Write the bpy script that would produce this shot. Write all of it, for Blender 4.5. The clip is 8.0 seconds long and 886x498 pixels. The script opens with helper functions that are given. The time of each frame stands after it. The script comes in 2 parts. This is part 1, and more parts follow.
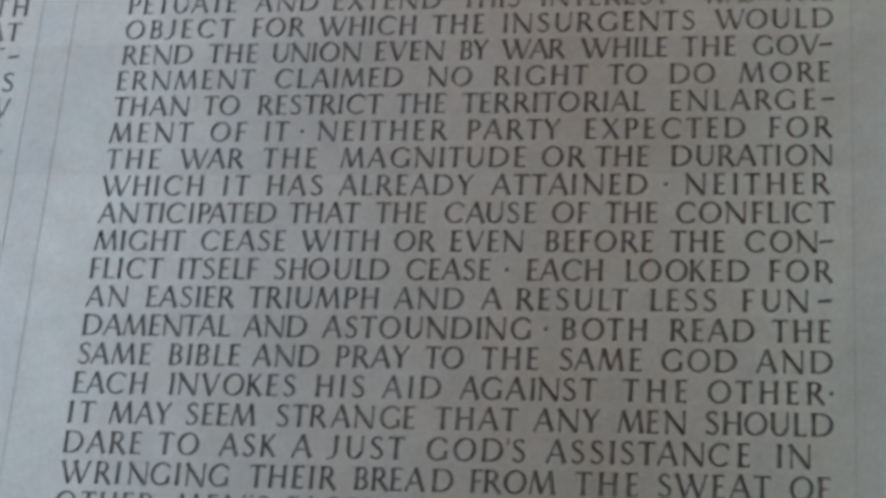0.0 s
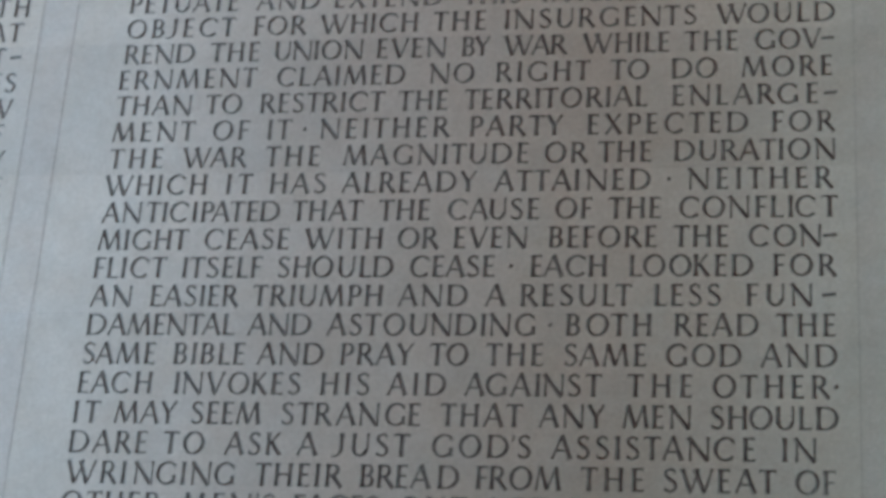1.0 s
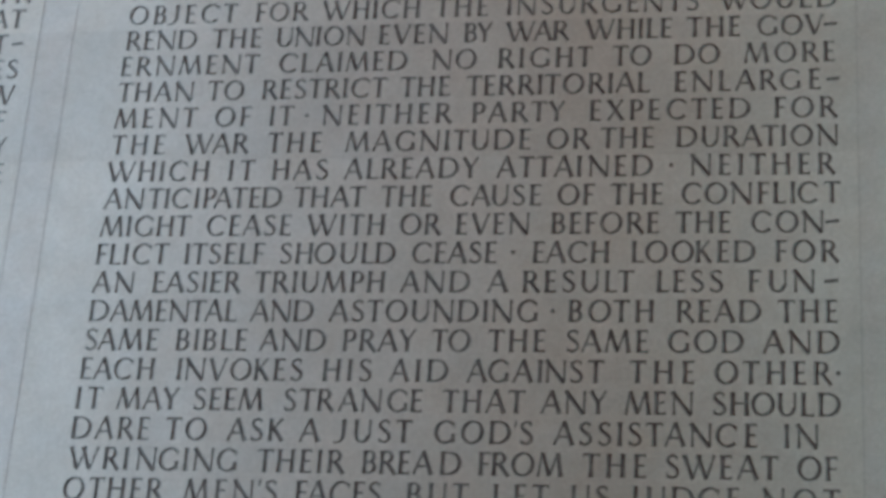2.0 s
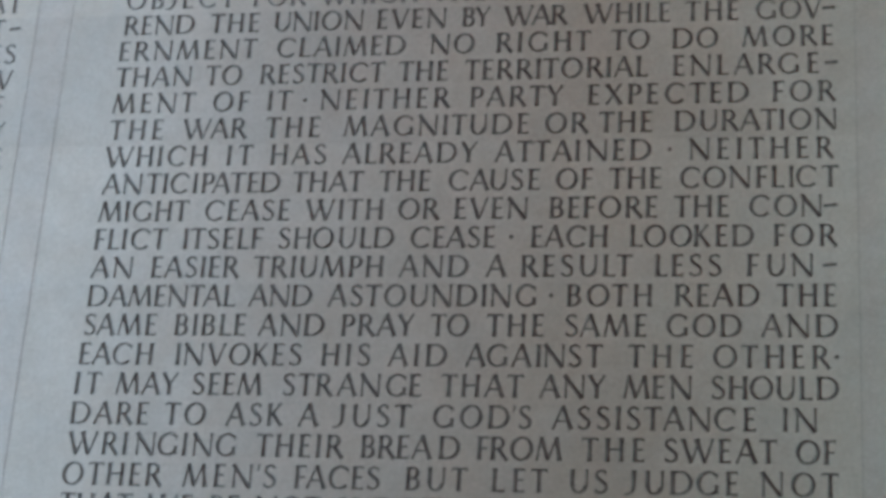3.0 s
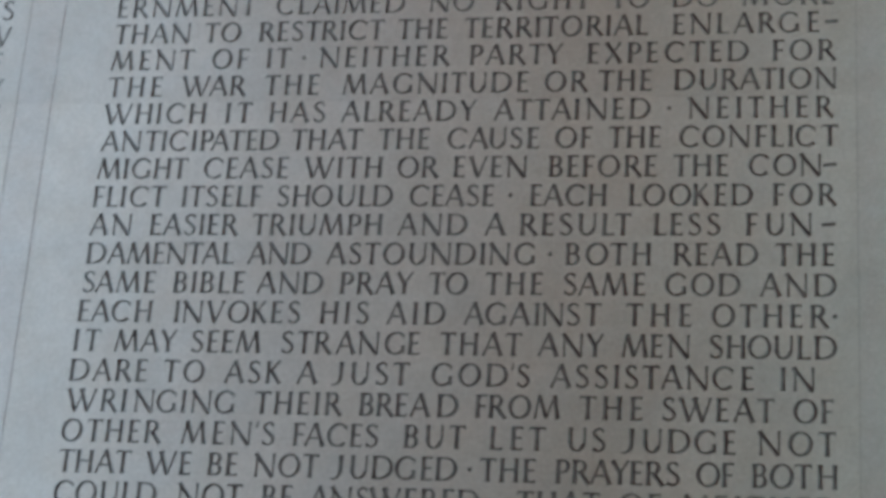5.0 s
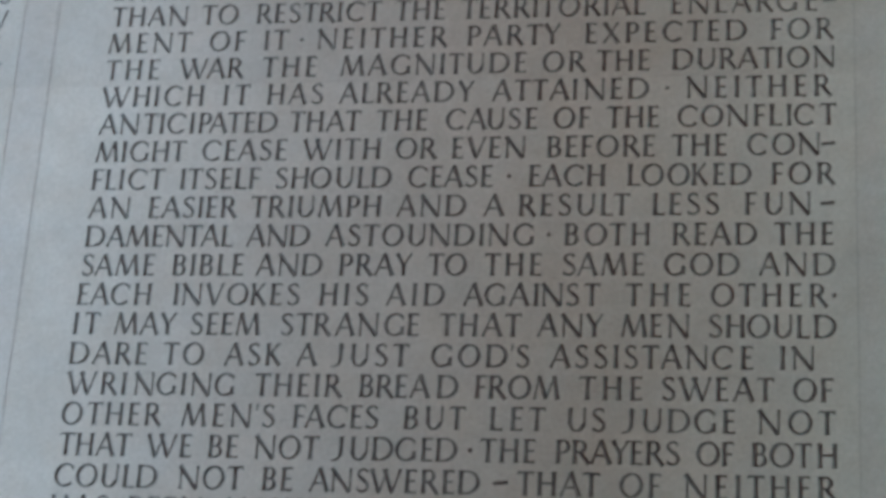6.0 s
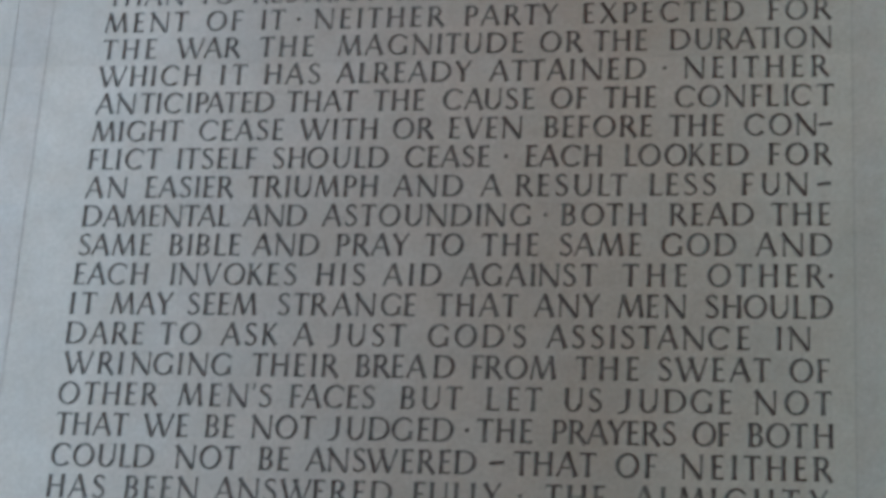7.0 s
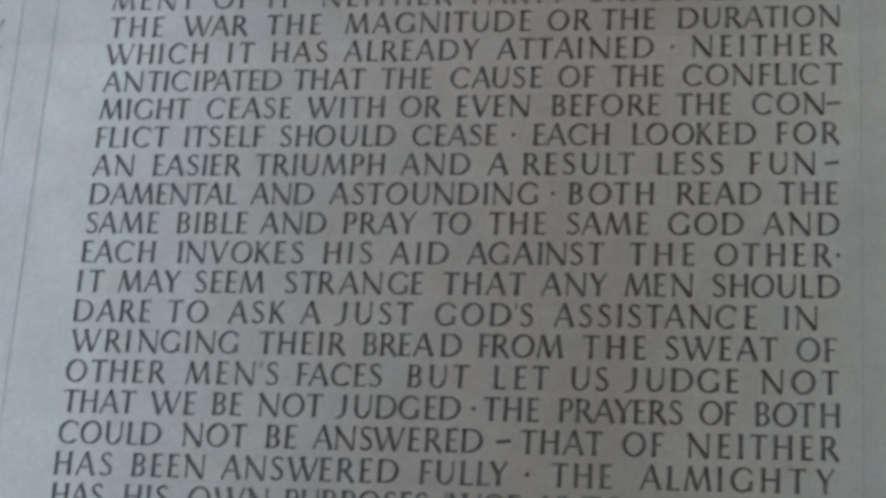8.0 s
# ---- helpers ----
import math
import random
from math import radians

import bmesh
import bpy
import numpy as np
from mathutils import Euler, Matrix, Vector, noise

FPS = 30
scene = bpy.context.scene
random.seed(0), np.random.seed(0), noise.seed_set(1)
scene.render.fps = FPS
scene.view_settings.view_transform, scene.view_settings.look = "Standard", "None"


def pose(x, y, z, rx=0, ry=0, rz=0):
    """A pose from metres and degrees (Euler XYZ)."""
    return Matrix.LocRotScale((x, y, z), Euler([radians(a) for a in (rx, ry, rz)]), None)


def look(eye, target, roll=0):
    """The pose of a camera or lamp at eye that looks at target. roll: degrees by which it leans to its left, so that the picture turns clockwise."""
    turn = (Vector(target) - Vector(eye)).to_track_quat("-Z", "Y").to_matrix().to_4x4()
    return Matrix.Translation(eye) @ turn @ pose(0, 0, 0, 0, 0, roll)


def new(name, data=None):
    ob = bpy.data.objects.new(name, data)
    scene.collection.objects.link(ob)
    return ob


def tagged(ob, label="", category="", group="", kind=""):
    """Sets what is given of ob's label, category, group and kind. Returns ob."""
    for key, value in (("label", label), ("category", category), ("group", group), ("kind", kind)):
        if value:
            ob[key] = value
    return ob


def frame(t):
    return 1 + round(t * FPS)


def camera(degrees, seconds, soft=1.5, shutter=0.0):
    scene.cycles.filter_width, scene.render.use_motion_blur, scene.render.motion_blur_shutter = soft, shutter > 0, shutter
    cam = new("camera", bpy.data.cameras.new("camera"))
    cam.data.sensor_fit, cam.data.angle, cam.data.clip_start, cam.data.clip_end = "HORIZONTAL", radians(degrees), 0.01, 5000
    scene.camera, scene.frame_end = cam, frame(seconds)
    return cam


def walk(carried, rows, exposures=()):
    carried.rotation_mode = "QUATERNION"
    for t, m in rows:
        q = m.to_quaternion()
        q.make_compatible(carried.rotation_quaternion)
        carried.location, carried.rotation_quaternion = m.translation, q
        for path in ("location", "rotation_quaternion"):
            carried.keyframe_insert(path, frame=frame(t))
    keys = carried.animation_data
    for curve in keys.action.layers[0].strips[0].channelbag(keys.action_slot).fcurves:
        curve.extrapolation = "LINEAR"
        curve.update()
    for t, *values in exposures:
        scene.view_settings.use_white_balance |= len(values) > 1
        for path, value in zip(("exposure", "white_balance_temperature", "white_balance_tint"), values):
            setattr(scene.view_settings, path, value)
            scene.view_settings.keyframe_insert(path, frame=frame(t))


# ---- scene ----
from mathutils.geometry import delaunay_2d_cdt

# The camera stands on the chamber floor and slowly tilts down the carved wall.
EYE = (2.848, -7.130, 1.6035)
Z0 = 5.75            # baseline of the first visible line
PITCH = 0.12464      # from baseline to baseline
cam = camera(25.49, 8.0, soft=4.15)
TURNS = [            # seconds, yaw, pitch, roll
    (0.0, 10.924, 22.692, 4.407),
    (0.5, 11.205, 22.713, 4.156),
    (1.0, 11.033, 22.591, 3.960),
    (1.5, 11.037, 22.554, 4.006),
    (1.7, 11.050, 22.440, 4.000),
    (2.8, 11.112, 21.726, 3.882),
    (3.0, 10.991, 21.739, 3.833),
    (3.5, 10.833, 21.165, 3.745),
    (4.0, 10.850, 21.110, 3.901),
    (4.5, 10.776, 20.573, 3.981),
    (4.7, 10.888, 20.530, 4.006),
    (5.8, 10.698, 20.190, 3.760),
    (6.0, 10.795, 19.976, 3.590),
    (6.5, 10.680, 19.645, 3.318),
    (7.0, 10.658, 19.402, 3.615),
    (7.5, 10.590, 19.043, 3.565),
    (8.0, 10.835, 18.762, 3.785),
]
walk(cam, [(t, pose(*EYE) @ pose(0, 0, 0, 0, 0, yaw) @ pose(0, 0, 0, 90 + tilt) @ pose(0, 0, 0, 0, 0, roll)) for t, yaw, tilt, roll in TURNS],
     exposures=[(0.0, 0.0), (8.0, -0.02)])

# ---- light ----
world = bpy.data.worlds.new("sky")
scene.world = world
world.use_nodes = True
wn = world.node_tree
sky = wn.nodes.new("ShaderNodeTexSky")
sky.sky_type, sky.sun_disc = "NISHITA", False
sky.sun_elevation, sky.sun_rotation = radians(40), radians(200)
wn.nodes["Background"].inputs["Strength"].default_value = 0.1
wn.links.new(sky.outputs[0], wn.nodes["Background"].inputs["Color"])


def area_lamp(name, m, sx, sy, watts, colour):
    data = bpy.data.lights.new(name, "AREA")
    data.shape, data.size, data.size_y, data.energy, data.color = "RECTANGLE", sx, sy, watts, colour
    ob = new(name, data)
    ob.matrix_world = m
    return ob


WEST, EAST, SOUTH, TOP = -4.4, 7.4, -13.0, 11.0
THICK = 0.4
# added, unseen: tall side-wall openings and outer ones behind, shaping the side lamps' light
OPEN_TOP, LAMP_TOP = 9.5, 9.0
WEST_OPEN, WEST_LAMP, WEST_OUT = (-3.28, -0.69), (-7.06, -5.92), WEST - 6.0
EAST_OPEN, EAST_LAMP, EAST_OUT = (-2.13, -0.87), (-5.61, -2.37), EAST + 3.24
# unseen fill lamps, added to brighten the wall's left and right ends
for x, (ya, yb), inward, watts, colour in ((WEST_OUT, WEST_LAMP, 1, 2160, (0.605, 0.83, 1.03)), (EAST_OUT, EAST_LAMP, -1, 1760, (0.55, 0.90, 1.0))):
    mid = (ya + yb) / 2
    area_lamp("side_fill_lamp", look((x, mid, LAMP_TOP / 2 + 0.15), (x + inward, mid, LAMP_TOP / 2 + 0.15)), yb - ya, LAMP_TOP - 0.3, watts, colour)
SKYLIGHT = (-0.6, 3.6, -9.5, -3.5)
area_lamp("skylight_lamp", pose((SKYLIGHT[0] + SKYLIGHT[1]) / 2, (SKYLIGHT[2] + SKYLIGHT[3]) / 2, TOP + 0.25), SKYLIGHT[1] - SKYLIGHT[0], SKYLIGHT[3] - SKYLIGHT[2], 178, (1.0, 0.55, 0.385))


# ---- materials ----
def material(name, rough=0.6):
    mat = bpy.data.materials.new(name)
    mat.use_nodes = True
    nt = mat.node_tree
    bsdf = nt.nodes["Principled BSDF"]
    bsdf.inputs["Roughness"].default_value = rough
    return mat, nt, bsdf


def noise_node(nt, coords, scale, detail=6.0, rough=0.55):
    n = nt.nodes.new("ShaderNodeTexNoise")
    n.inputs["Scale"].default_value, n.inputs["Detail"].default_value, n.inputs["Roughness"].default_value = scale, detail, rough
    nt.links.new(coords, n.inputs["Vector"])
    return n.outputs["Fac"]


def ramp_node(nt, fac, stops):
    r = nt.nodes.new("ShaderNodeValToRGB")
    while len(r.color_ramp.elements) < len(stops):
        r.color_ramp.elements.new(0.5)
    for e, (p, c) in zip(r.color_ramp.elements, stops):
        e.position, e.color = p, (*c, 1)
    nt.links.new(fac, r.inputs[0])
    return r.outputs[0]


def mix_node(nt, mode, fac, a, b):
    m = nt.nodes.new("ShaderNodeMix")
    m.data_type, m.blend_type = "RGBA", mode
    for value, socket in ((fac, m.inputs[0]), (a, m.inputs[6]), (b, m.inputs[7])):
        if isinstance(value, (int, float)):
            socket.default_value = value
        elif isinstance(value, tuple):
            socket.default_value = (*value, 1)
        else:
            nt.links.new(value, socket)
    return m.outputs[2]


def bump_node(nt, bsdf, height, strength, distance):
    b = nt.nodes.new("ShaderNodeBump")
    b.inputs["Strength"].default_value, b.inputs["Distance"].default_value = strength, distance
    nt.links.new(height, b.inputs["Height"])
    nt.links.new(b.outputs[0], bsdf.inputs["Normal"])


def world_coords(nt):
    return nt.nodes.new("ShaderNodeNewGeometry").outputs["Position"]


def limestone(name, low, high):
    mat, nt, bsdf = material(name, 0.72)
    co = world_coords(nt)
    cloud = ramp_node(nt, noise_node(nt, co, 1.7, 5), [(0.30, low), (0.72, high)])
    stain = ramp_node(nt, noise_node(nt, co, 5.5, 7, 0.6), [(0.32, (0.91, 0.90, 0.885)), (0.62, (1, 1, 1))])
    grain = ramp_node(nt, noise_node(nt, co, 70, 5, 0.75), [(0.28, (0.80, 0.80, 0.79)), (0.72, (1.10, 1.10, 1.10))])
    fleck = ramp_node(nt, noise_node(nt, co, 24, 3, 0.6), [(0.30, (0.93, 0.925, 0.92)), (0.55, (1.0, 1.0, 1.0)), (0.75, (1.035, 1.03, 1.025))])
    tint = ramp_node(nt, noise_node(nt, co, 4.2, 3, 0.5), [(0.35, (1.02, 0.995, 0.985)), (0.65, (0.985, 1.0, 1.02))])
    shade = nt.nodes.new("ShaderNodeObjectInfo").outputs["Color"]     # each stone has a shade of its own
    c = mix_node(nt, "MULTIPLY", 1.0, cloud, stain)
    c = mix_node(nt, "MULTIPLY", 1.0, c, grain)
    c = mix_node(nt, "MULTIPLY", 1.0, c, fleck)
    c = mix_node(nt, "MULTIPLY", 1.0, c, tint)
    c = mix_node(nt, "MULTIPLY", 1.0, c, shade)
    nt.links.new(c, bsdf.inputs["Base Color"])
    bump_node(nt, bsdf, noise_node(nt, co, 120, 5, 0.65), 0.25, 0.004)
    return mat


def cut_paint():
    mat, nt, bsdf = material("dark_letter_paint", 0.5)
    co = world_coords(nt)
    worn = ramp_node(nt, noise_node(nt, co, 22, 5, 0.65), [(0.34, (0.105, 0.105, 0.107)), (0.74, (0.275, 0.27, 0.265))])
    grain = ramp_node(nt, noise_node(nt, co, 150, 3, 0.7), [(0.30, (0.75, 0.75, 0.75)), (0.70, (1.2, 1.2, 1.2))])
    nt.links.new(mix_node(nt, "MULTIPLY", 1.0, worn, grain), bsdf.inputs["Base Color"])
    bump_node(nt, bsdf, noise_node(nt, co, 160, 4), 0.3, 0.003)
    return mat


STONE = limestone("pale_limestone", (0.535, 0.52, 0.49), (0.63, 0.615, 0.585))
STRIP = limestone("border_limestone", (0.52, 0.51, 0.495), (0.61, 0.60, 0.585))
MORTAR = limestone("joint_mortar", (0.44, 0.43, 0.415), (0.51, 0.50, 0.485))
FLOOR = limestone("floor_marble", (0.38, 0.29, 0.255), (0.50, 0.405, 0.36))
PAINT = cut_paint()


# ---- mesh helpers ----
def link_mesh(name, verts, faces, mat, parent=None):
    me = bpy.data.meshes.new(name)
    me.from_pydata(verts, [], faces)
    me.materials.append(mat)
    me.update()
    ob = new(name, me)
    if parent:
        ob.parent = parent
    return ob


BOX_FACES = [(0, 3, 2, 1), (4, 5, 6, 7), (0, 1, 5, 4), (1, 2, 6, 5), (2, 3, 7, 6), (3, 0, 4, 7)]


def box_verts(x0, x1, y0, y1, z0, z1):
    return [(x0, y0, z0), (x1, y0, z0), (x1, y1, z0), (x0, y1, z0), (x0, y0, z1), (x1, y0, z1), (x1, y1, z1), (x0, y1, z1)]


def boxes(name, spans, mat, parent=None):
    verts, faces = [], []
    for s in spans:
        n = len(verts)
        verts += box_verts(*s)
        faces += [tuple(n + i for i in f) for f in BOX_FACES]
    return link_mesh(name, verts, faces, mat, parent)


# ---- the chamber ----
FAR_WEST, FAR_EAST = WEST_OUT - THICK, EAST_OUT + THICK
tagged(boxes("floor", [(FAR_WEST, FAR_EAST, SOUTH - 0.4, 0.6, -0.3, 0)], FLOOR), "polished pinkish grey marble chamber floor", "floor", kind="structure")


def pierced_wall(name, xa, xb, ya, yb, top, label):
    """A wall along y with one tall opening through it."""
    spans = [(xa, xb, SOUTH, ya, 0, TOP), (xa, xb, yb, 0.0, 0, TOP), (xa, xb, ya, yb, top, TOP)]
    tagged(boxes(name, spans, STONE), label, "wall", kind="structure")


# unseen walls; their offset openings are added to cut the lamps' light into ramps
pierced_wall("wall_west", WEST - THICK, WEST, *WEST_OPEN, OPEN_TOP, "plain pale limestone side wall with a tall opening")
pierced_wall("wall_east", EAST, EAST + THICK, *EAST_OPEN, OPEN_TOP, "plain pale limestone side wall with a tall opening")
pierced_wall("wall_west_aisle", FAR_WEST, WEST_OUT, *WEST_LAMP, LAMP_TOP, "plain pale limestone outer wall with a tall opening")
pierced_wall("wall_east_aisle", EAST_OUT, FAR_EAST, *EAST_LAMP, LAMP_TOP, "plain pale limestone outer wall with a tall opening")
tagged(boxes("wall_south", [(FAR_WEST, FAR_EAST, SOUTH - 0.4, SOUTH, 0, TOP)], STONE), "plain pale limestone wall behind the viewer", "wall", kind="structure")
sx0, sx1, sy0, sy1 = SKYLIGHT
tagged(boxes("ceiling", [(FAR_WEST, sx0, SOUTH - 0.4, 0.6, TOP, TOP + 0.4), (sx1, FAR_EAST, SOUTH - 0.4, 0.6, TOP, TOP + 0.4),
                         (sx0, sx1, SOUTH - 0.4, sy0, TOP, TOP + 0.4), (sx0, sx1, sy1, 0.6, TOP, TOP + 0.4)], STONE), "plain pale stone ceiling with a skylight opening", "ceiling", kind="structure")

# ---- carved capitals: each letter is a handful of flared strokes, one unit high ----
K, N = 0.168, 0.096     # thick and thin strokes


def bar(x0, y0, x1, y1, w, serif0=0.5, serif1=0.5):
    """A straight chiselled stroke, waisted in the middle, with small flared ends."""
    d = Vector((x1 - x0, y1 - y0))
    n = Vector((-d.y, d.x)).normalized() / 2
    rows = [(0, 1 + serif0), (0.05, 1.08 + serif0 * 0.3), (0.2, 1.03), (0.5, 0.96), (0.8, 1.03), (0.95, 1.08 + serif1 * 0.3), (1, 1 + serif1)]
    a = [(x0 + d.x * s + n.x * w * g, y0 + d.y * s + n.y * w * g) for s, g in rows]
    b = [(x0 + d.x * s - n.x * w * g, y0 + d.y * s - n.y * w * g) for s, g in rows]
    return a + b[::-1]


def stem(x, w=K, y0=0.0, y1=1.0):
    return bar(x, y0, x, y1, w)


def arm(x0, x1, y, tick=0.0, w=N):
    """A horizontal arm with a small tick at its end."""
    out = [bar(x0, y, x1, y, w, 0, 0.3)]
    if tick:
        out.append([(x1 - 0.035, y), (x1 + 0.012, y), (x1 + 0.02, y + tick), (x1 - 0.005, y + tick)])
    return out


def arc(cx, cy, rx, ry, a0, a1, thick=K, thin=N, lean=12, steps=16):
    """Part of an oval, thick at its sides and thin above and below."""
    outer, inner = [], []
    for i in range(steps + 1):
        a = radians(a0 + (a1 - a0) * i / steps)
        w = thin + (thick - thin) * abs(math.cos(a + radians(lean))) ** 1.4
        c, s = math.cos(a), math.sin(a)
        outer.append((cx + rx * c, cy + ry * s))
        inner.append((cx + (rx - w) * c, cy + (ry - w) * s))
    return outer + inner[::-1]


def ring(cx, cy, rx, ry):
    return [arc(cx, cy, rx, ry, -90, 90), arc(cx, cy, rx, ry, 90, 270)]


def sweep(points, widths, steps=5):
    """A curved stroke through the points, of changing width."""
    p = [Vector(q) for q in points]
    p = [2 * p[0] - p[1]] + p + [2 * p[-1] - p[-2]]
    mid, wid = [], []
    for i in range(1, len(p) - 2):
        for k in range(steps):
            t = k / steps
            mid.append(0.5 * (2 * p[i] + (p[i + 1] - p[i - 1]) * t + (2 * p[i - 1] - 5 * p[i] + 4 * p[i + 1] - p[i + 2]) * t * t + (3 * p[i] - p[i - 1] - 3 * p[i + 1] + p[i + 2]) * t ** 3))
            wid.append(widths[i - 1] * (1 - t) + widths[i] * t)
    mid.append(p[-2]), wid.append(widths[-1])
    a, b = [], []
    for i, q in enumerate(mid):
        d = mid[min(i + 1, len(mid) - 1)] - mid[max(i - 1, 0)]
        n = Vector((-d.y, d.x)).normalized() * wid[i] / 2
        a.append(tuple(q + n)), b.append(tuple(q - n))
    return a + b[::-1]


def bowl(x, cx, yt, yb, rx):
    """The round of B, D, P and R, with its two joining arms."""
    ry = (yt - yb) / 2
    out = [arc(cx, yb + ry, rx, ry, -90, 90)]
    out += [[(x, yt - N), (cx, yt - N), (cx, yt), (x, yt)], [(x, yb), (cx, yb), (cx, yb + N), (x, yb + N)]]
    return out


S_CURVE = ([(0.47, 0.86), (0.30, 0.965), (0.11, 0.87), (0.105, 0.70), (0.28, 0.54), (0.46, 0.38), (0.47, 0.17), (0.28, 0.035), (0.05, 0.13)],
           [0.115, 0.095, 0.115, 0.14, 0.16, 0.14, 0.115, 0.095, 0.125])


def glyph(ch):
    """Width and strokes of a capital."""
    if ch == "A":
        return 0.82, [bar(0.04, 0, 0.41, 1, N, 0.6, 0), bar(0.78, 0, 0.41, 1.02, K, 0.5, 0), *arm(0.18, 0.66, 0.36)]
    if ch == "B":
        return 0.58, [stem(0.07), *bowl(0.07, 0.27, 1, 0.47, 0.25), *bowl(0.07, 0.27, 0.555, 0, 0.30)]
    if ch == "C":
        return 0.86, [arc(0.49, 0.5, 0.49, 0.515, 44, 316, steps=22), [(0.79, 0.70), (0.84, 0.68), (0.86, 0.90), (0.82, 0.91)]]
    if ch == "D":
        return 0.86, [stem(0.07), *bowl(0.07, 0.34, 1, 0, 0.52)]
    if ch == "E":
        return 0.46, [stem(0.07), *arm(0.07, 0.43, 0.957, -0.10), *arm(0.07, 0.39, 0.52), *arm(0.07, 0.45, 0.043, 0.11)]
    if ch == "F":
        return 0.45, [stem(0.07), *arm(0.07, 0.44, 0.957, -0.11), *arm(0.07, 0.39, 0.50)]
    if ch == "G":
        return 0.88, [arc(0.49, 0.5, 0.49, 0.515, 44, 318, steps=22), bar(0.80, 0.06, 0.80, 0.43, K * 0.9), [(0.79, 0.70), (0.84, 0.68), (0.86, 0.90), (0.82, 0.91)]]
    if ch == "H":
        return 0.70, [stem(0.07), stem(0.63), *arm(0.07, 0.63, 0.52)]
    if ch == "I":
        return 0.14, [stem(0.07)]
    if ch == "J":
        return 0.50, [sweep([(0.43, 1.0), (0.43, 0.6), (0.425, 0.28), (0.34, 0.09), (0.19, 0.00), (0.02, -0.01)], [K * 1.3, K, K, 0.115, 0.085, 0.06])]
    if ch == "K":
        return 0.60, [stem(0.07), bar(0.12, 0.46, 0.53, 1, N, 0, 0.5), bar(0.20, 0.56, 0.60, 0, K, 0, 0.2)]
    if ch == "L":
        return 0.49, [stem(0.07), *arm(0.07, 0.48, 0.043, 0.12)]
    if ch == "M":
        return 1.04, [bar(0.05, 0, 0.20, 1, N, 0.6, 0.1), bar(0.20, 1, 0.51, 0.02, K, 0.1, -0.4), bar(0.83, 1, 0.51, 0.02, N, 0.1, -0.4), bar(0.98, 0, 0.83, 1, K, 0.5, 0.1)]
    if ch == "N":
        return 0.82, [bar(0.06, 0, 0.06, 1, N, 0.8, 0.2), bar(-0.02, 1, 0.75, -0.02, K, 0.3, -0.2), bar(0.76, 0, 0.76, 1, N, 0, 0.8)]
    if ch == "O":
        return 0.96, ring(0.48, 0.5, 0.48, 0.515)
    if ch == "P":
        return 0.56, [stem(0.07), *bowl(0.07, 0.27, 1, 0.42, 0.28)]
    if ch == "R":
        return 0.66, [stem(0.07), *bowl(0.07, 0.27, 1, 0.45, 0.28), bar(0.28, 0.49, 0.66, -0.02, K, 0, 0.1)]
    if ch == "S":
        return 0.56, [sweep(*S_CURVE), [(0.43, 0.76), (0.46, 0.76), (0.50, 0.94), (0.45, 0.95)], [(0.02, 0.06), (0.06, 0.05), (0.09, 0.25), (0.05, 0.25)]]
    if ch == "T":
        return 0.70, [stem(0.35), bar(0.03, 0.955, 0.67, 0.955, N, 0.1, 0.1),
                      [(-0.01, 0.82), (0.03, 0.83), (0.08, 0.99), (0.04, 1.0)], [(0.61, 0.92), (0.65, 0.82), (0.685, 0.82), (0.705, 1.01)]]
    if ch == "U":
        return 0.72, [stem(0.07, K, 0.3), bar(0.65, 0.3, 0.65, 1, N, 0, 0.6), arc(0.345, 0.34, 0.345, 0.355, 180, 360)]
    if ch == "V":
        return 0.78, [bar(0.05, 1, 0.40, -0.02, K, 0.5, -0.4), bar(0.74, 1, 0.40, -0.02, N, 0.6, -0.4)]
    if ch == "W":
        return 1.28, [bar(0.05, 1, 0.39, -0.02, K, 0.5, -0.4), bar(0.71, 1, 0.39, -0.02, N, 0.4, -0.4), bar(0.57, 1, 0.93, -0.02, K, 0.4, -0.4), bar(1.24, 1, 0.93, -0.02, N, 0.6, -0.4)]
    if ch == "X":
        return 0.72, [bar(0.05, 1, 0.68, 0, K), bar(0.65, 1, 0.05, 0, N)]
    if ch == "Y":
        return 0.72, [bar(0.05, 1, 0.36, 0.47, K, 0.4, -0.2), bar(0.68, 1, 0.36, 0.47, N, 0.6, -0.2), bar(0.36, 0, 0.36, 0.5, K, 0.5, -0.1)]
    if ch == "'":
        return 0.14, [bar(0.05, 0.72, 0.09, 1.02, 0.08, -0.3, 0.3)]
    if ch == '"':
        return 0.30, [bar(0.05, 0.74, 0.07, 1.02, 0.07, -0.3, 0.3), bar(0.22, 0.74, 0.24, 1.02, 0.07, -0.3, 0.3)]
    if ch == ".":
        return 0.16, [[(-0.015, 0.50), (0.02, 0.42), (0.09, 0.395), (0.16, 0.44), (0.175, 0.525), (0.125, 0.595), (0.045, 0.58)]]
    return 0.56, [bar(0, 0.47, 0.57, 0.53, 0.145, -0.1, 0.1)]     # the long dash


GLYPHS = {ch: glyph(ch) for ch in "ABCDEFGHIJKLMNOPRSTUVWXY'\".-"}


def edge_at(strokes, y):
    """How far the letter reaches to either side at the height y."""
    xs = [a[0] + (b[0] - a[0]) * (y - a[1]) / (b[1] - a[1]) for poly in strokes for a, b in zip(poly, poly[1:] + poly[:1]) if (a[1] - y) * (b[1] - y) < 0]
    return (min(xs), max(xs)) if xs else None


HEIGHTS = [0.03 + 0.94 * i / 14 for i in range(15)]


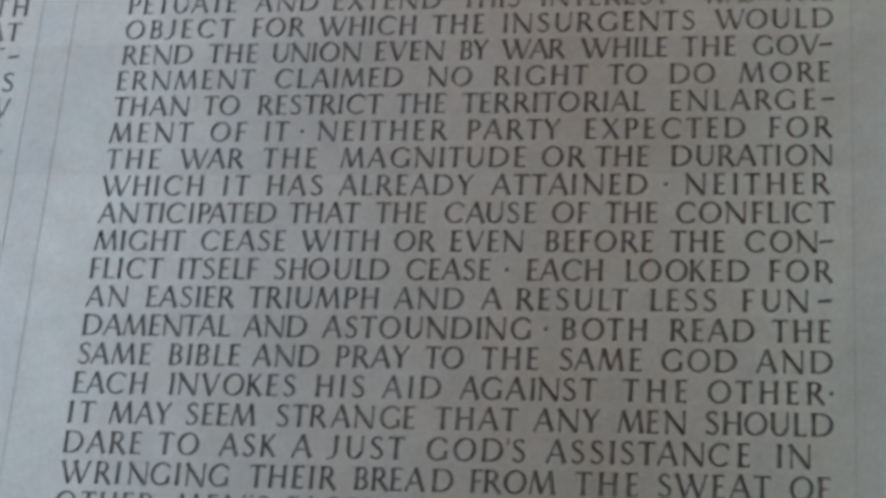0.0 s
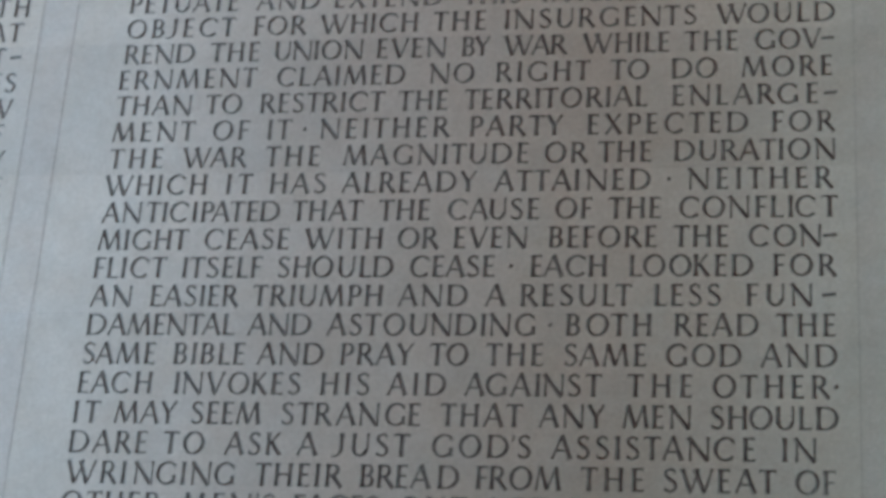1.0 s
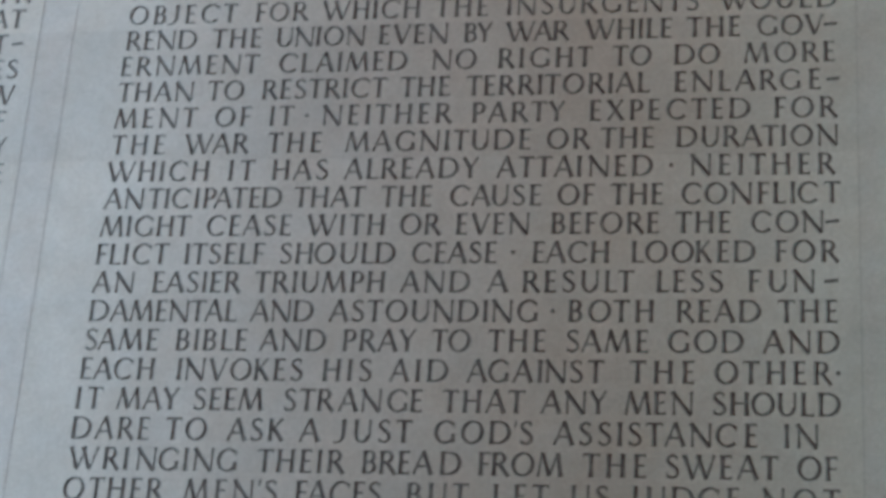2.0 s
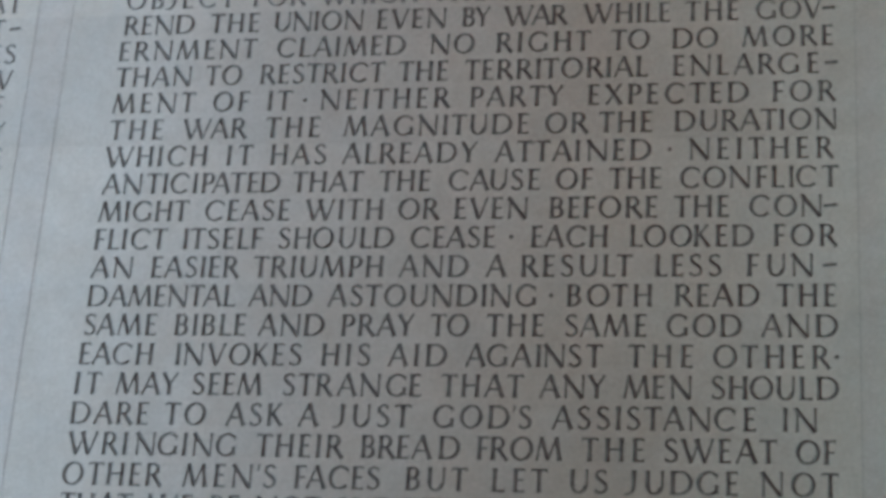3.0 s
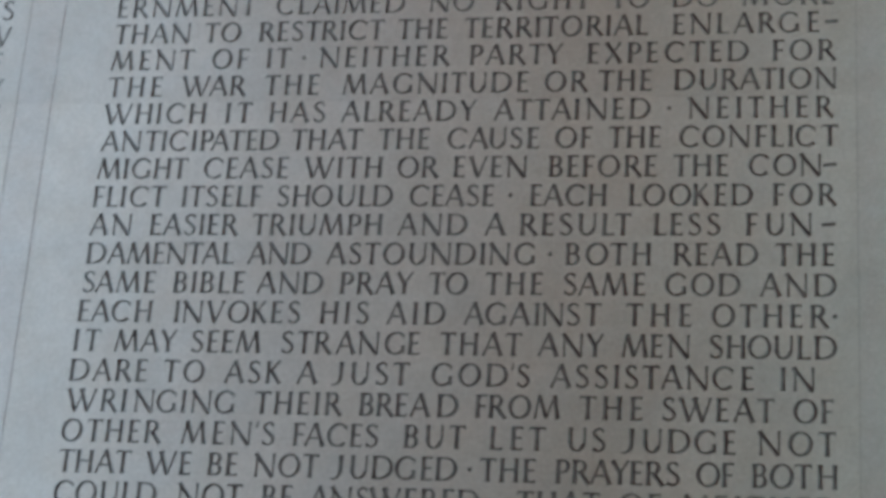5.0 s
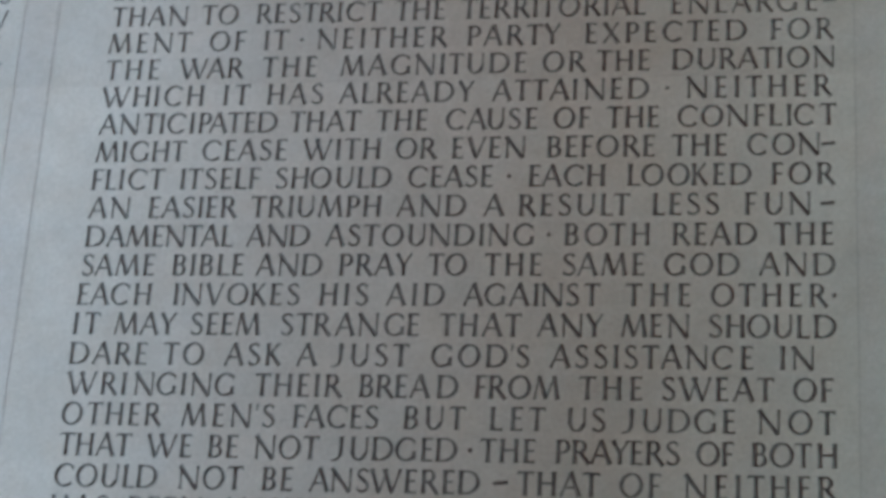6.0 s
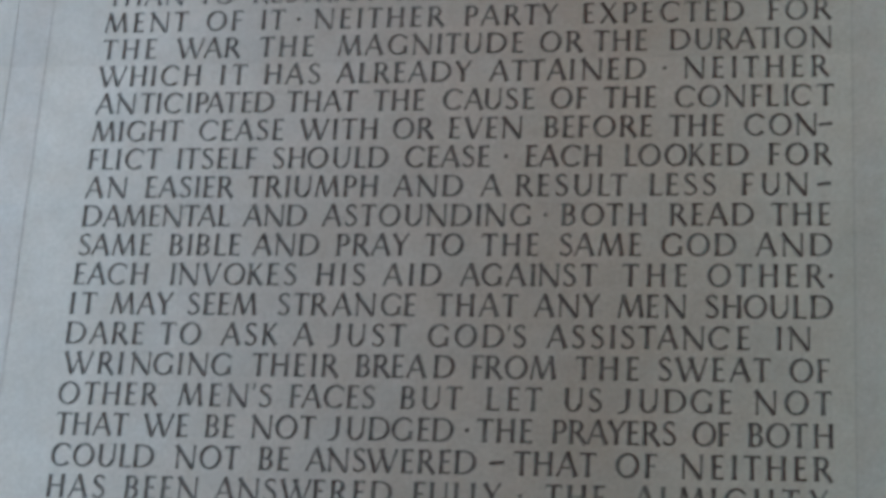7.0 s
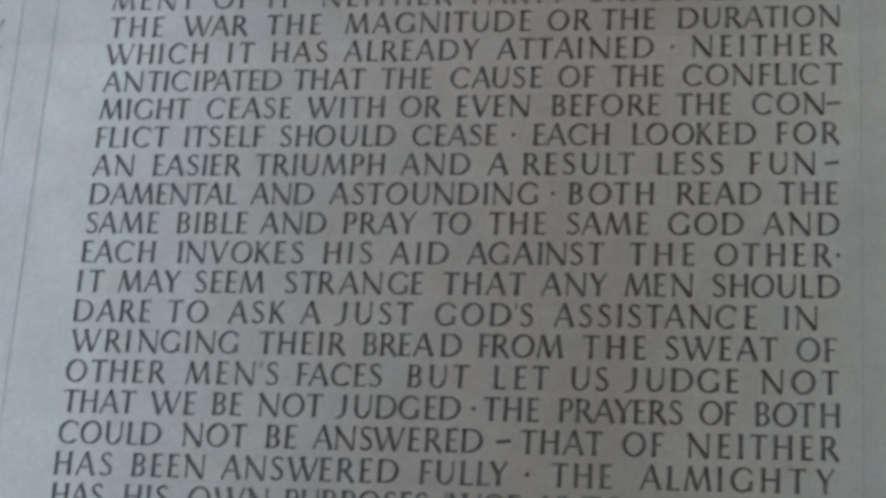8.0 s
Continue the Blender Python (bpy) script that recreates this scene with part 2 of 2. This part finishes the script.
def profile(strokes):
    """The left and right outline of a letter, with the hollows between its arms closed."""
    raw = [edge_at(strokes, y) for y in HEIGHTS]
    out = []
    for i in range(len(raw)):
        near = [e for e in raw[max(0, i - 3):i + 4] if e]
        out.append((min(e[0] for e in near), max(e[1] for e in near)) if near else None)
    return out


SIDES = {ch: profile(g[1]) for ch, g in GLYPHS.items()}


def kerning(a, b):
    """By how much two neighbours move together, so that the white between them looks even."""
    white = []
    for ea, eb in zip(SIDES[a], SIDES[b]):
        left = GLYPHS[a][0] - ea[1] if ea else 0.4
        right = eb[0] if eb else 0.4
        white.append(min(left + right, 0.5))
    mean = sum(white) / len(white)
    if a == "L" and b not in "TYV":
        return -0.20 * mean
    if a == "J":
        return 0.12
    even = -0.60 * (mean - 0.04) - 0.80 * max(0.0, mean - 0.25)
    return 1.3 * even if "A" in (a, b) else even


# ---- the wall's stones and the words cut into them ----
CAP = 0.0935          # height of the capitals
DEPTH = 0.012         # deepest cut
SLOPE = 1.25          # how steeply the sides of a cut fall
GAP = 0.0005          # half of a course joint
GROOVE = 0.0036       # half of a groove beside the margin strips
COURSE = 5 * PITCH
JOINT = Z0 - 1.215 * PITCH
STRIP_A, STRIP_B, STRIP_C, STRIP_D = -0.402, -0.246, 3.088, 3.244

# each row: word, start and end along the wall
MAIN_LINES = [
    "PETUATE -0.003 0.484  AND 0.566 0.848  EXTEND 0.914 1.384  THIS 1.470 1.721  INTEREST 1.814 2.350  WAS 2.482 2.695  THE 2.802 3.015",
    "OBJECT -0.005 0.483  FOR 0.570 0.795  WHICH 0.860 1.280  THE 1.348 1.575  INSURGENTS 1.658 2.455  WOULD 2.538 3.015",
    "REND 0.004 0.316  THE 0.383 0.602  UNION 0.673 1.054  EVEN 1.119 1.410  BY 1.484 1.599  WAR 1.658 1.920  WHILE 1.990 2.346  THE 2.406 2.624  GOV- 2.692 3.010",
    "ERNMENT -0.004 0.604  CLAIMED 0.692 1.247  NO 1.356 1.540  RIGHT 1.635 2.024  TO 2.105 2.266  DO 2.361 2.543  MORE 2.641 3.002",
    "THAN -0.007 0.328  TO 0.391 0.553  RESTRICT 0.636 1.168  THE 1.224 1.435  TERRITORIAL 1.504 2.262  ENLARGE- 2.366 3.019",
    "MENT -0.004 0.360  OF 0.438 0.595  IT 0.680 0.780  . 0.828 0.844  NEITHER 0.908 1.449  PARTY 1.540 1.919  EXPECTED 2.024 2.667  FOR 2.765 3.005",
    "THE -0.004 0.233  WAR 0.317 0.611  THE 0.678 0.911  MAGNITUDE 1.014 1.784  OR 1.850 2.023  THE 2.067 2.283  DURATION 2.377 3.009",
    "WHICH -0.004 0.436  IT 0.528 0.637  HAS 0.716 0.950  ALREADY 1.018 1.577  ATTAINED 1.652 2.283  . 2.348 2.362  NEITHER 2.436 2.995",
    "ANTICIPATED -0.000 0.760  THAT 0.816 1.116  THE 1.180 1.392  CAUSE 1.467 1.839  OF 1.904 2.053  THE 2.116 2.326  CONFLICT 2.400 3.014",
    "MIGHT 0.001 0.389  CEASE 0.458 0.816  WITH 0.884 1.204  OR 1.269 1.436  EVEN 1.504 1.795  BEFORE 1.888 2.312  THE 2.376 2.592  CON- 2.670 3.009",
    "FLICT 0.002 0.310  ITSELF 0.383 0.715  SHOULD 0.781 1.262  CEASE 1.328 1.671  . 1.729 1.743  EACH 1.820 2.116  LOOKED 2.209 2.689  FOR 2.769 3.004",
    "AN 0.001 0.176  EASIER 0.262 0.628  TRIUMPH 0.688 1.223  AND 1.291 1.572  A 1.642 1.722  RESULT 1.786 2.221  LESS 2.312 2.566  FUN- 2.667 3.003",
    "DAMENTAL 0.007 0.628  AND 0.684 0.946  ASTOUNDING 1.010 1.847  . 1.898 1.912  BOTH 1.971 2.301  READ 2.392 2.711  THE 2.775 3.000",
    "SAME -0.002 0.313  BIBLE 0.391 0.682  AND 0.735 1.007  PRAY 1.079 1.369  TO 1.432 1.589  THE 1.657 1.883  SAME 1.960 2.285  GOD 2.357 2.646  AND 2.719 3.006",
    "EACH 0.004 0.316  INVOKES 0.409 0.925  HIS 1.009 1.203  AID 1.275 1.508  AGAINST 1.582 2.125  THE 2.212 2.461  OTHER 2.537 2.982  . 2.993 3.005",
    "IT 0.002 0.109  MAY 0.172 0.428  SEEM 0.489 0.773  STRANGE 0.852 1.415  THAT 1.491 1.815  ANY 1.878 2.131  MEN 2.203 2.460  SHOULD 2.531 3.007",
    "DARE 0.002 0.321  TO 0.388 0.559  ASK 0.642 0.867  A 0.934 1.014  JUST 1.070 1.382  GOD'S 1.468 1.853  ASSISTANCE 1.932 2.699  IN 2.801 2.923",
    "WRINGING 0.005 0.698  THEIR 0.774 1.122  BREAD 1.198 1.583  FROM 1.651 1.971  THE 2.046 2.286  SWEAT 2.359 2.777  OF 2.845 2.993",
    "OTHER -0.003 0.407  MEN'S 0.494 0.869  FACES 0.945 1.279  BUT 1.382 1.617  LET 1.715 1.932  US 2.011 2.152  JUDGE 2.208 2.631  NOT 2.722 3.002",
    "THAT 0.001 0.301  WE 0.364 0.545  BE 0.617 0.732  NOT 0.803 1.054  JUDGED 1.098 1.585  . 1.635 1.648  THE 1.678 1.892  PRAYERS 1.971 2.432  OF 2.491 2.630  BOTH 2.699 3.006",
    "COULD -0.000 0.421  NOT 0.510 0.764  BE 0.844 0.961  ANSWERED 1.030 1.686  - 1.735 1.791  THAT 1.825 2.138  OF 2.209 2.363  NEITHER 2.455 3.005",
    "HAS 0.003 0.237  BEEN 0.319 0.608  ANSWERED 0.677 1.371  FULLY 1.454 1.785  . 1.851 1.864  THE 1.948 2.176  ALMIGHTY 2.280 2.983",
    'HAS 0.006 0.216  HIS 0.300 0.477  OWN 0.555 0.871  PURPOSES 0.941 1.493  "WOE 1.551 1.838  UNTO 1.925 2.230',
]
SIDE_LINES = [
    "TH -0.632 -0.474",
    "AT -0.640 -0.486",
    "T- -0.614 -0.476",
    "ES -0.592 -0.478",
    "W -0.600 -0.478",
    "F -0.545 -0.500",
    "Y -0.540 -0.476",
    "E -0.516 -0.470",
]


# uneven spacing of the carver's hand: line and word, and how far each letter stands off its even place
UNEVEN = {
    (21, "ALMIGHTY"): (0.0, -0.005, -0.014, -0.020, -0.022, -0.024, -0.018, 0.002),
    (18, "JUDGE"): (0.0000, 0.0062, 0.0083, 0.0000, 0.0041),
    (19, "JUDGED"): (0.0019, 0.0104, 0.0127, 0.0044, 0.0102, 0.0084),
    (14, "AGAINST"): (0.0, -0.010, -0.007, -0.0035, -0.009, -0.014, -0.009),
    (8, "ANTICIPATED"): (0.0000, 0.0022, 0.0143, 0.0153, 0.0125, 0.0178, 0.0222, 0.0097, 0.0070, 0.0104, 0.0068),
    (6, "WAR"): (0.0049, -0.0073, -0.0146),
    (17, "WRINGING"): (0.0000, 0.0047, 0.0046, 0.0171, 0.0046, 0.0031, 0.0043, -0.0046),
    (8, "CONFLICT"): (-0.0022, -0.0089, -0.0110, -0.0065, -0.0044, 0.0022, -0.0087, 0.0022),
    (1, "WOULD"): (0.0000, -0.0115, -0.0114, -0.0068, 0.0000),
    (10, "LOOKED"): (0.0022, -0.0044, -0.0066, -0.0153, -0.0043, 0.0000),
    (14, "INVOKES"): (0.0, -0.002, 0.0, 0.0, -0.008, -0.004, 0.0),
    (13, "SAME"): (0.005, -0.004, -0.004, -0.003),
    (15, "STRANGE"): (0.006, 0.003, 0.0, 0.008, 0.006, 0.007, -0.002),
    (15, "MEN"): (-0.003, -0.008, -0.003),
    (20, "ANSWERED"): (-0.003, -0.006, -0.003, -0.013, -0.008, -0.004, 0.0, 0.0),
    (21, "ANSWERED"): (0.0, 0.0, 0.0, -0.003, -0.011, -0.008, -0.003, 0.0),
    (19, "BOTH"): (0.0, -0.008, -0.015, -0.004),
    (12, "BOTH"): (0.0, -0.002, -0.010, -0.004),
    (18, "LET"): (0.0, 0.0, -0.008),
    (20, "NEITHER"): (0.0, 0.0, 0.0, 0.0, -0.002, -0.003, -0.006),
    (14, "OTHER"): (0.0, -0.009, -0.007, -0.008, -0.009),
    (15, "SHOULD"): (0.0, 0.0, -0.007, -0.010, -0.008, 0.0),
    (16, "ASSISTANCE"): (0.0, 0.0, 0.0, 0.0, 0.0, 0.0, 0.0, 0.0, -0.008, 0.0),
    (17, "BREAD"): (0.0, -0.007, -0.014, -0.014, 0.0),
    (17, "SWEAT"): (0.0, -0.005, -0.005, -0.002, 0.0),
    (20, "COULD"): (0.0, -0.005, -0.004, 0.0, 0.0),
    (14, "EACH"): (0.0, -0.002, -0.010, -0.008),
    (4, "ENLARGE-"): (0.0, 0.0, 0.0, -0.002, -0.004, -0.014, -0.006, 0.0),
    (11, "FUN-"): (0.0, 0.0, -0.010, 0.0),
    (8, "CAUSE"): (0.0, 0.0, -0.006, -0.005, 0.0),
    (7, "ATTAINED"): (0.0, 0.0, 0.0, 0.0, -0.006, 0.0, 0.0, 0.0),
    (10, "SHOULD"): (0.0, 0.0, -0.009, -0.004, 0.0, 0.0),
}


def word_strokes(text, x0, x1, z, shifts=()):
    """The strokes of a word, spaced out to reach from x0 to x1 on the baseline z."""
    widths = [GLYPHS[c][0] * CAP for c in text]
    kern = [kerning(a, b) * CAP for a, b in zip(text, text[1:])] + [0.0]
    room, n = x1 - x0, len(text) - 1
    sx, space = 1.0, 0.0
    if text == ".":
        x0, room = (x0 + x1 - widths[0]) / 2, widths[0]
    if n:
        space = (room - sum(widths) - sum(kern)) / n
        low, high = 0.06 * CAP, 0.44 * CAP
        if not low <= space <= high:
            space = min(max(space, low), high)
            sx = (room - space * n) / (sum(widths) + sum(kern))
    else:
        sx = room / widths[0]
    out, x = [], x0
    for c, w, k, d in zip(text, widths, kern, shifts or [0.0] * len(text)):
        out += [[(x + d + u * CAP * sx, z + v * CAP) for u, v in poly] for poly in GLYPHS[c][1]]
        x += (w + k) * sx + space
    return out


def read_lines(lines):
    """Every word with its line number and its strokes."""
    words = []
    for i, line in enumerate(lines):
        a = line.split()
        for k in range(0, len(a), 3):
            words.append((i, a[k], word_strokes(a[k], float(a[k + 1]), float(a[k + 2]), Z0 - PITCH * i, UNEVEN.get((i, a[k]), ()))))
    return words


def gap_to(points, a, b):
    """The distance of each point to the nearest of the edges from a to b."""
    ab, ap = b - a, points[:, None] - a[None]
    t = np.clip((ap * ab).sum(2) / np.maximum((ab * ab).sum(1), 1e-12), 0, 1)
    return np.sqrt(((ap - t[..., None] * ab) ** 2).sum(2)).min(1)


def carve(stone_name, x0, x1, z0, z1, words, parent, inscription):
    """One stone with the words cut into its face; each word's cut is a mesh of its own."""
    from_faces, owner, middle = [], [], []
    pts = [Vector(p) for p in ((x0, z0), (x1, z0), (x1, z1), (x0, z1))]
    from_faces.append([0, 1, 2, 3]), owner.append(-1)
    for w, (_, _, strokes) in enumerate(words):
        for poly in strokes:
            if sum(a[0] * b[1] - b[0] * a[1] for a, b in zip(poly, poly[1:] + poly[:1])) < 0:
                poly = poly[::-1]
            from_faces.append(list(range(len(pts), len(pts) + len(poly))))
            owner.append(w)
            pts += [Vector(p) for p in poly]
            half = len(poly) // 2
            if len(poly) % 2:
                middle.append(sum((Vector(p) for p in poly), Vector((0, 0))) / len(poly))
            else:
                middle += [(Vector(poly[k]) + Vector(poly[-1 - k])) / 2 for k in range(1, half - 1)]
    pts += middle
    vs, _, fs, _, _, origin = delaunay_2d_cdt(pts, [], from_faces, 1, 1e-6)
    holder = [max([owner[o] for o in og] or [-1]) for og in origin]
    # the face of the stone
    verts = [(v.x, 0.0, v.y) for v in vs]
    faces = [f if turned(vs, f) else f[::-1] for f, h in zip(fs, holder) if h < 0]
    n = len(verts)
    verts += box_verts(x0, x1, 0.0, 0.055, z0, z1)
    faces += [tuple(n + i for i in f) for k, f in enumerate(BOX_FACES) if k != 2]
    stone = link_mesh(stone_name, verts, faces, STONE, parent)
    # the cuts: sloping sides that meet along the middle of each stroke
    flat = np.array([(v.x, v.y) for v in vs])
    for w, (_, text, _) in enumerate(words):
        tris = [f for f, h in zip(fs, holder) if h == w]
        edges = {}
        for f in tris:
            for i in range(len(f)):
                e = (f[i], f[(i + 1) % len(f)])
                edges[tuple(sorted(e))] = edges.get(tuple(sorted(e)), 0) + 1
        rim = np.array([e for e, c in edges.items() if c == 1])
        used = sorted({i for f in tris for i in f})
        row = {i: k for k, i in enumerate(used)}
        verts = [(vs[i].x, d, vs[i].y) for i, d in zip(used, np.minimum(SLOPE * gap_to(flat[used], flat[rim[:, 0]], flat[rim[:, 1]]), DEPTH))]
        faces = [tuple(row[i] for i in (f if turned(vs, f) else f[::-1])) for f in tris]
        name = {".": "dot", "-": "dash"}.get(text, "word")
        ob = link_mesh(name, verts, faces, PAINT, line_of(inscription, words[w][0]) if name == "word" else inscription)
        if text not in ".-":
            tagged(ob, "carved dark word " + text.replace('"', ""))
    return stone


LINES = {}


def line_of(inscription, i):
    """The line of text that holds a word."""
    if (inscription, i) not in LINES:
        LINES[inscription, i] = new("text_line")
        LINES[inscription, i].parent = inscription
    return LINES[inscription, i]


def joint(x0, x1, z0, z1, depth):
    """The pointing between stones, set back a little from their faces."""
    boxes("joint_filling", [(x0, x1, depth, 0.045, z0, z1)], MORTAR, wall_north)


def turned(vs, f):
    a, b, c = vs[f[0]], vs[f[1]], vs[f[2]]
    return (b.x - a.x) * (c.y - a.y) - (b.y - a.y) * (c.x - a.x) > 0


wall_north = tagged(boxes("wall_north", [(FAR_WEST, FAR_EAST, 0.045, 0.6, 0, TOP)], MORTAR), "pale limestone wall of large smooth courses with fine joints", "wall", kind="structure")
inscription = tagged(new("inscription"), "dark-painted Roman capitals carved in pale limestone wall", "inscription", "columns of carved text")
side_inscription = tagged(new("inscription"), "line ends of a neighbouring carved column, dark capitals", "inscription", "columns of carved text")
main_words, side_words = read_lines(MAIN_LINES), read_lines(SIDE_LINES)
columns = [(WEST - THICK, STRIP_A), (STRIP_A, STRIP_B), (STRIP_B, STRIP_C), (STRIP_C, STRIP_D), (STRIP_D, EAST + THICK)]
k = math.floor(-JOINT / COURSE)
levels = [JOINT + COURSE * i for i in range(k, k + 40) if 0.2 < JOINT + COURSE * i < TOP - 0.2]
levels = [0.0] + levels + [TOP]
shades = random.Random(7)
SHADES = {0: 0.955, 2: 0.975, 3: 0.985}      # the darker courses, counted downwards
for za, zb in zip(levels, levels[1:]):
    for xa, xb in columns:
        words, text_of = [], None
        if (xa, xb) == (STRIP_B, STRIP_C):
            words, text_of = main_words, inscription
        elif xb == STRIP_A:
            words, text_of = side_words, side_inscription
        words = [w for w in words if za < Z0 - PITCH * w[0] + 0.5 * CAP < zb]
        la = GROOVE if xa in (STRIP_A, STRIP_B, STRIP_C, STRIP_D) else GAP
        lb = GROOVE if xb in (STRIP_A, STRIP_B, STRIP_C, STRIP_D) else GAP
        x0, x1, z0, z1 = xa + la, xb - lb, za + GAP, zb - GAP
        if words:
            stone = carve("stone", x0, x1, z0, z1, words, wall_north, text_of)
        else:
            strip = xa in (STRIP_A, STRIP_C)
            stone = boxes("border_strip" if strip else "stone", [(x0, x1, 0.0, 0.055, z0, z1)], STRIP if strip else STONE, wall_north)
        tone = SHADES.get(round((JOINT - zb) / COURSE), 1.0) * (1 + 0.02 * shades.uniform(-1, 1))
        warm = 0.012 * shades.uniform(-1, 1)
        stone.color = (tone * (1 + warm), tone, tone * (1 - warm), 1)
    if zb < TOP:
        joint(WEST, EAST, zb - GAP, zb + GAP, 0.0008)
for x in (STRIP_A, STRIP_B, STRIP_C, STRIP_D):
    joint(x - GROOVE, x + GROOVE, 0, TOP, 0.0014)
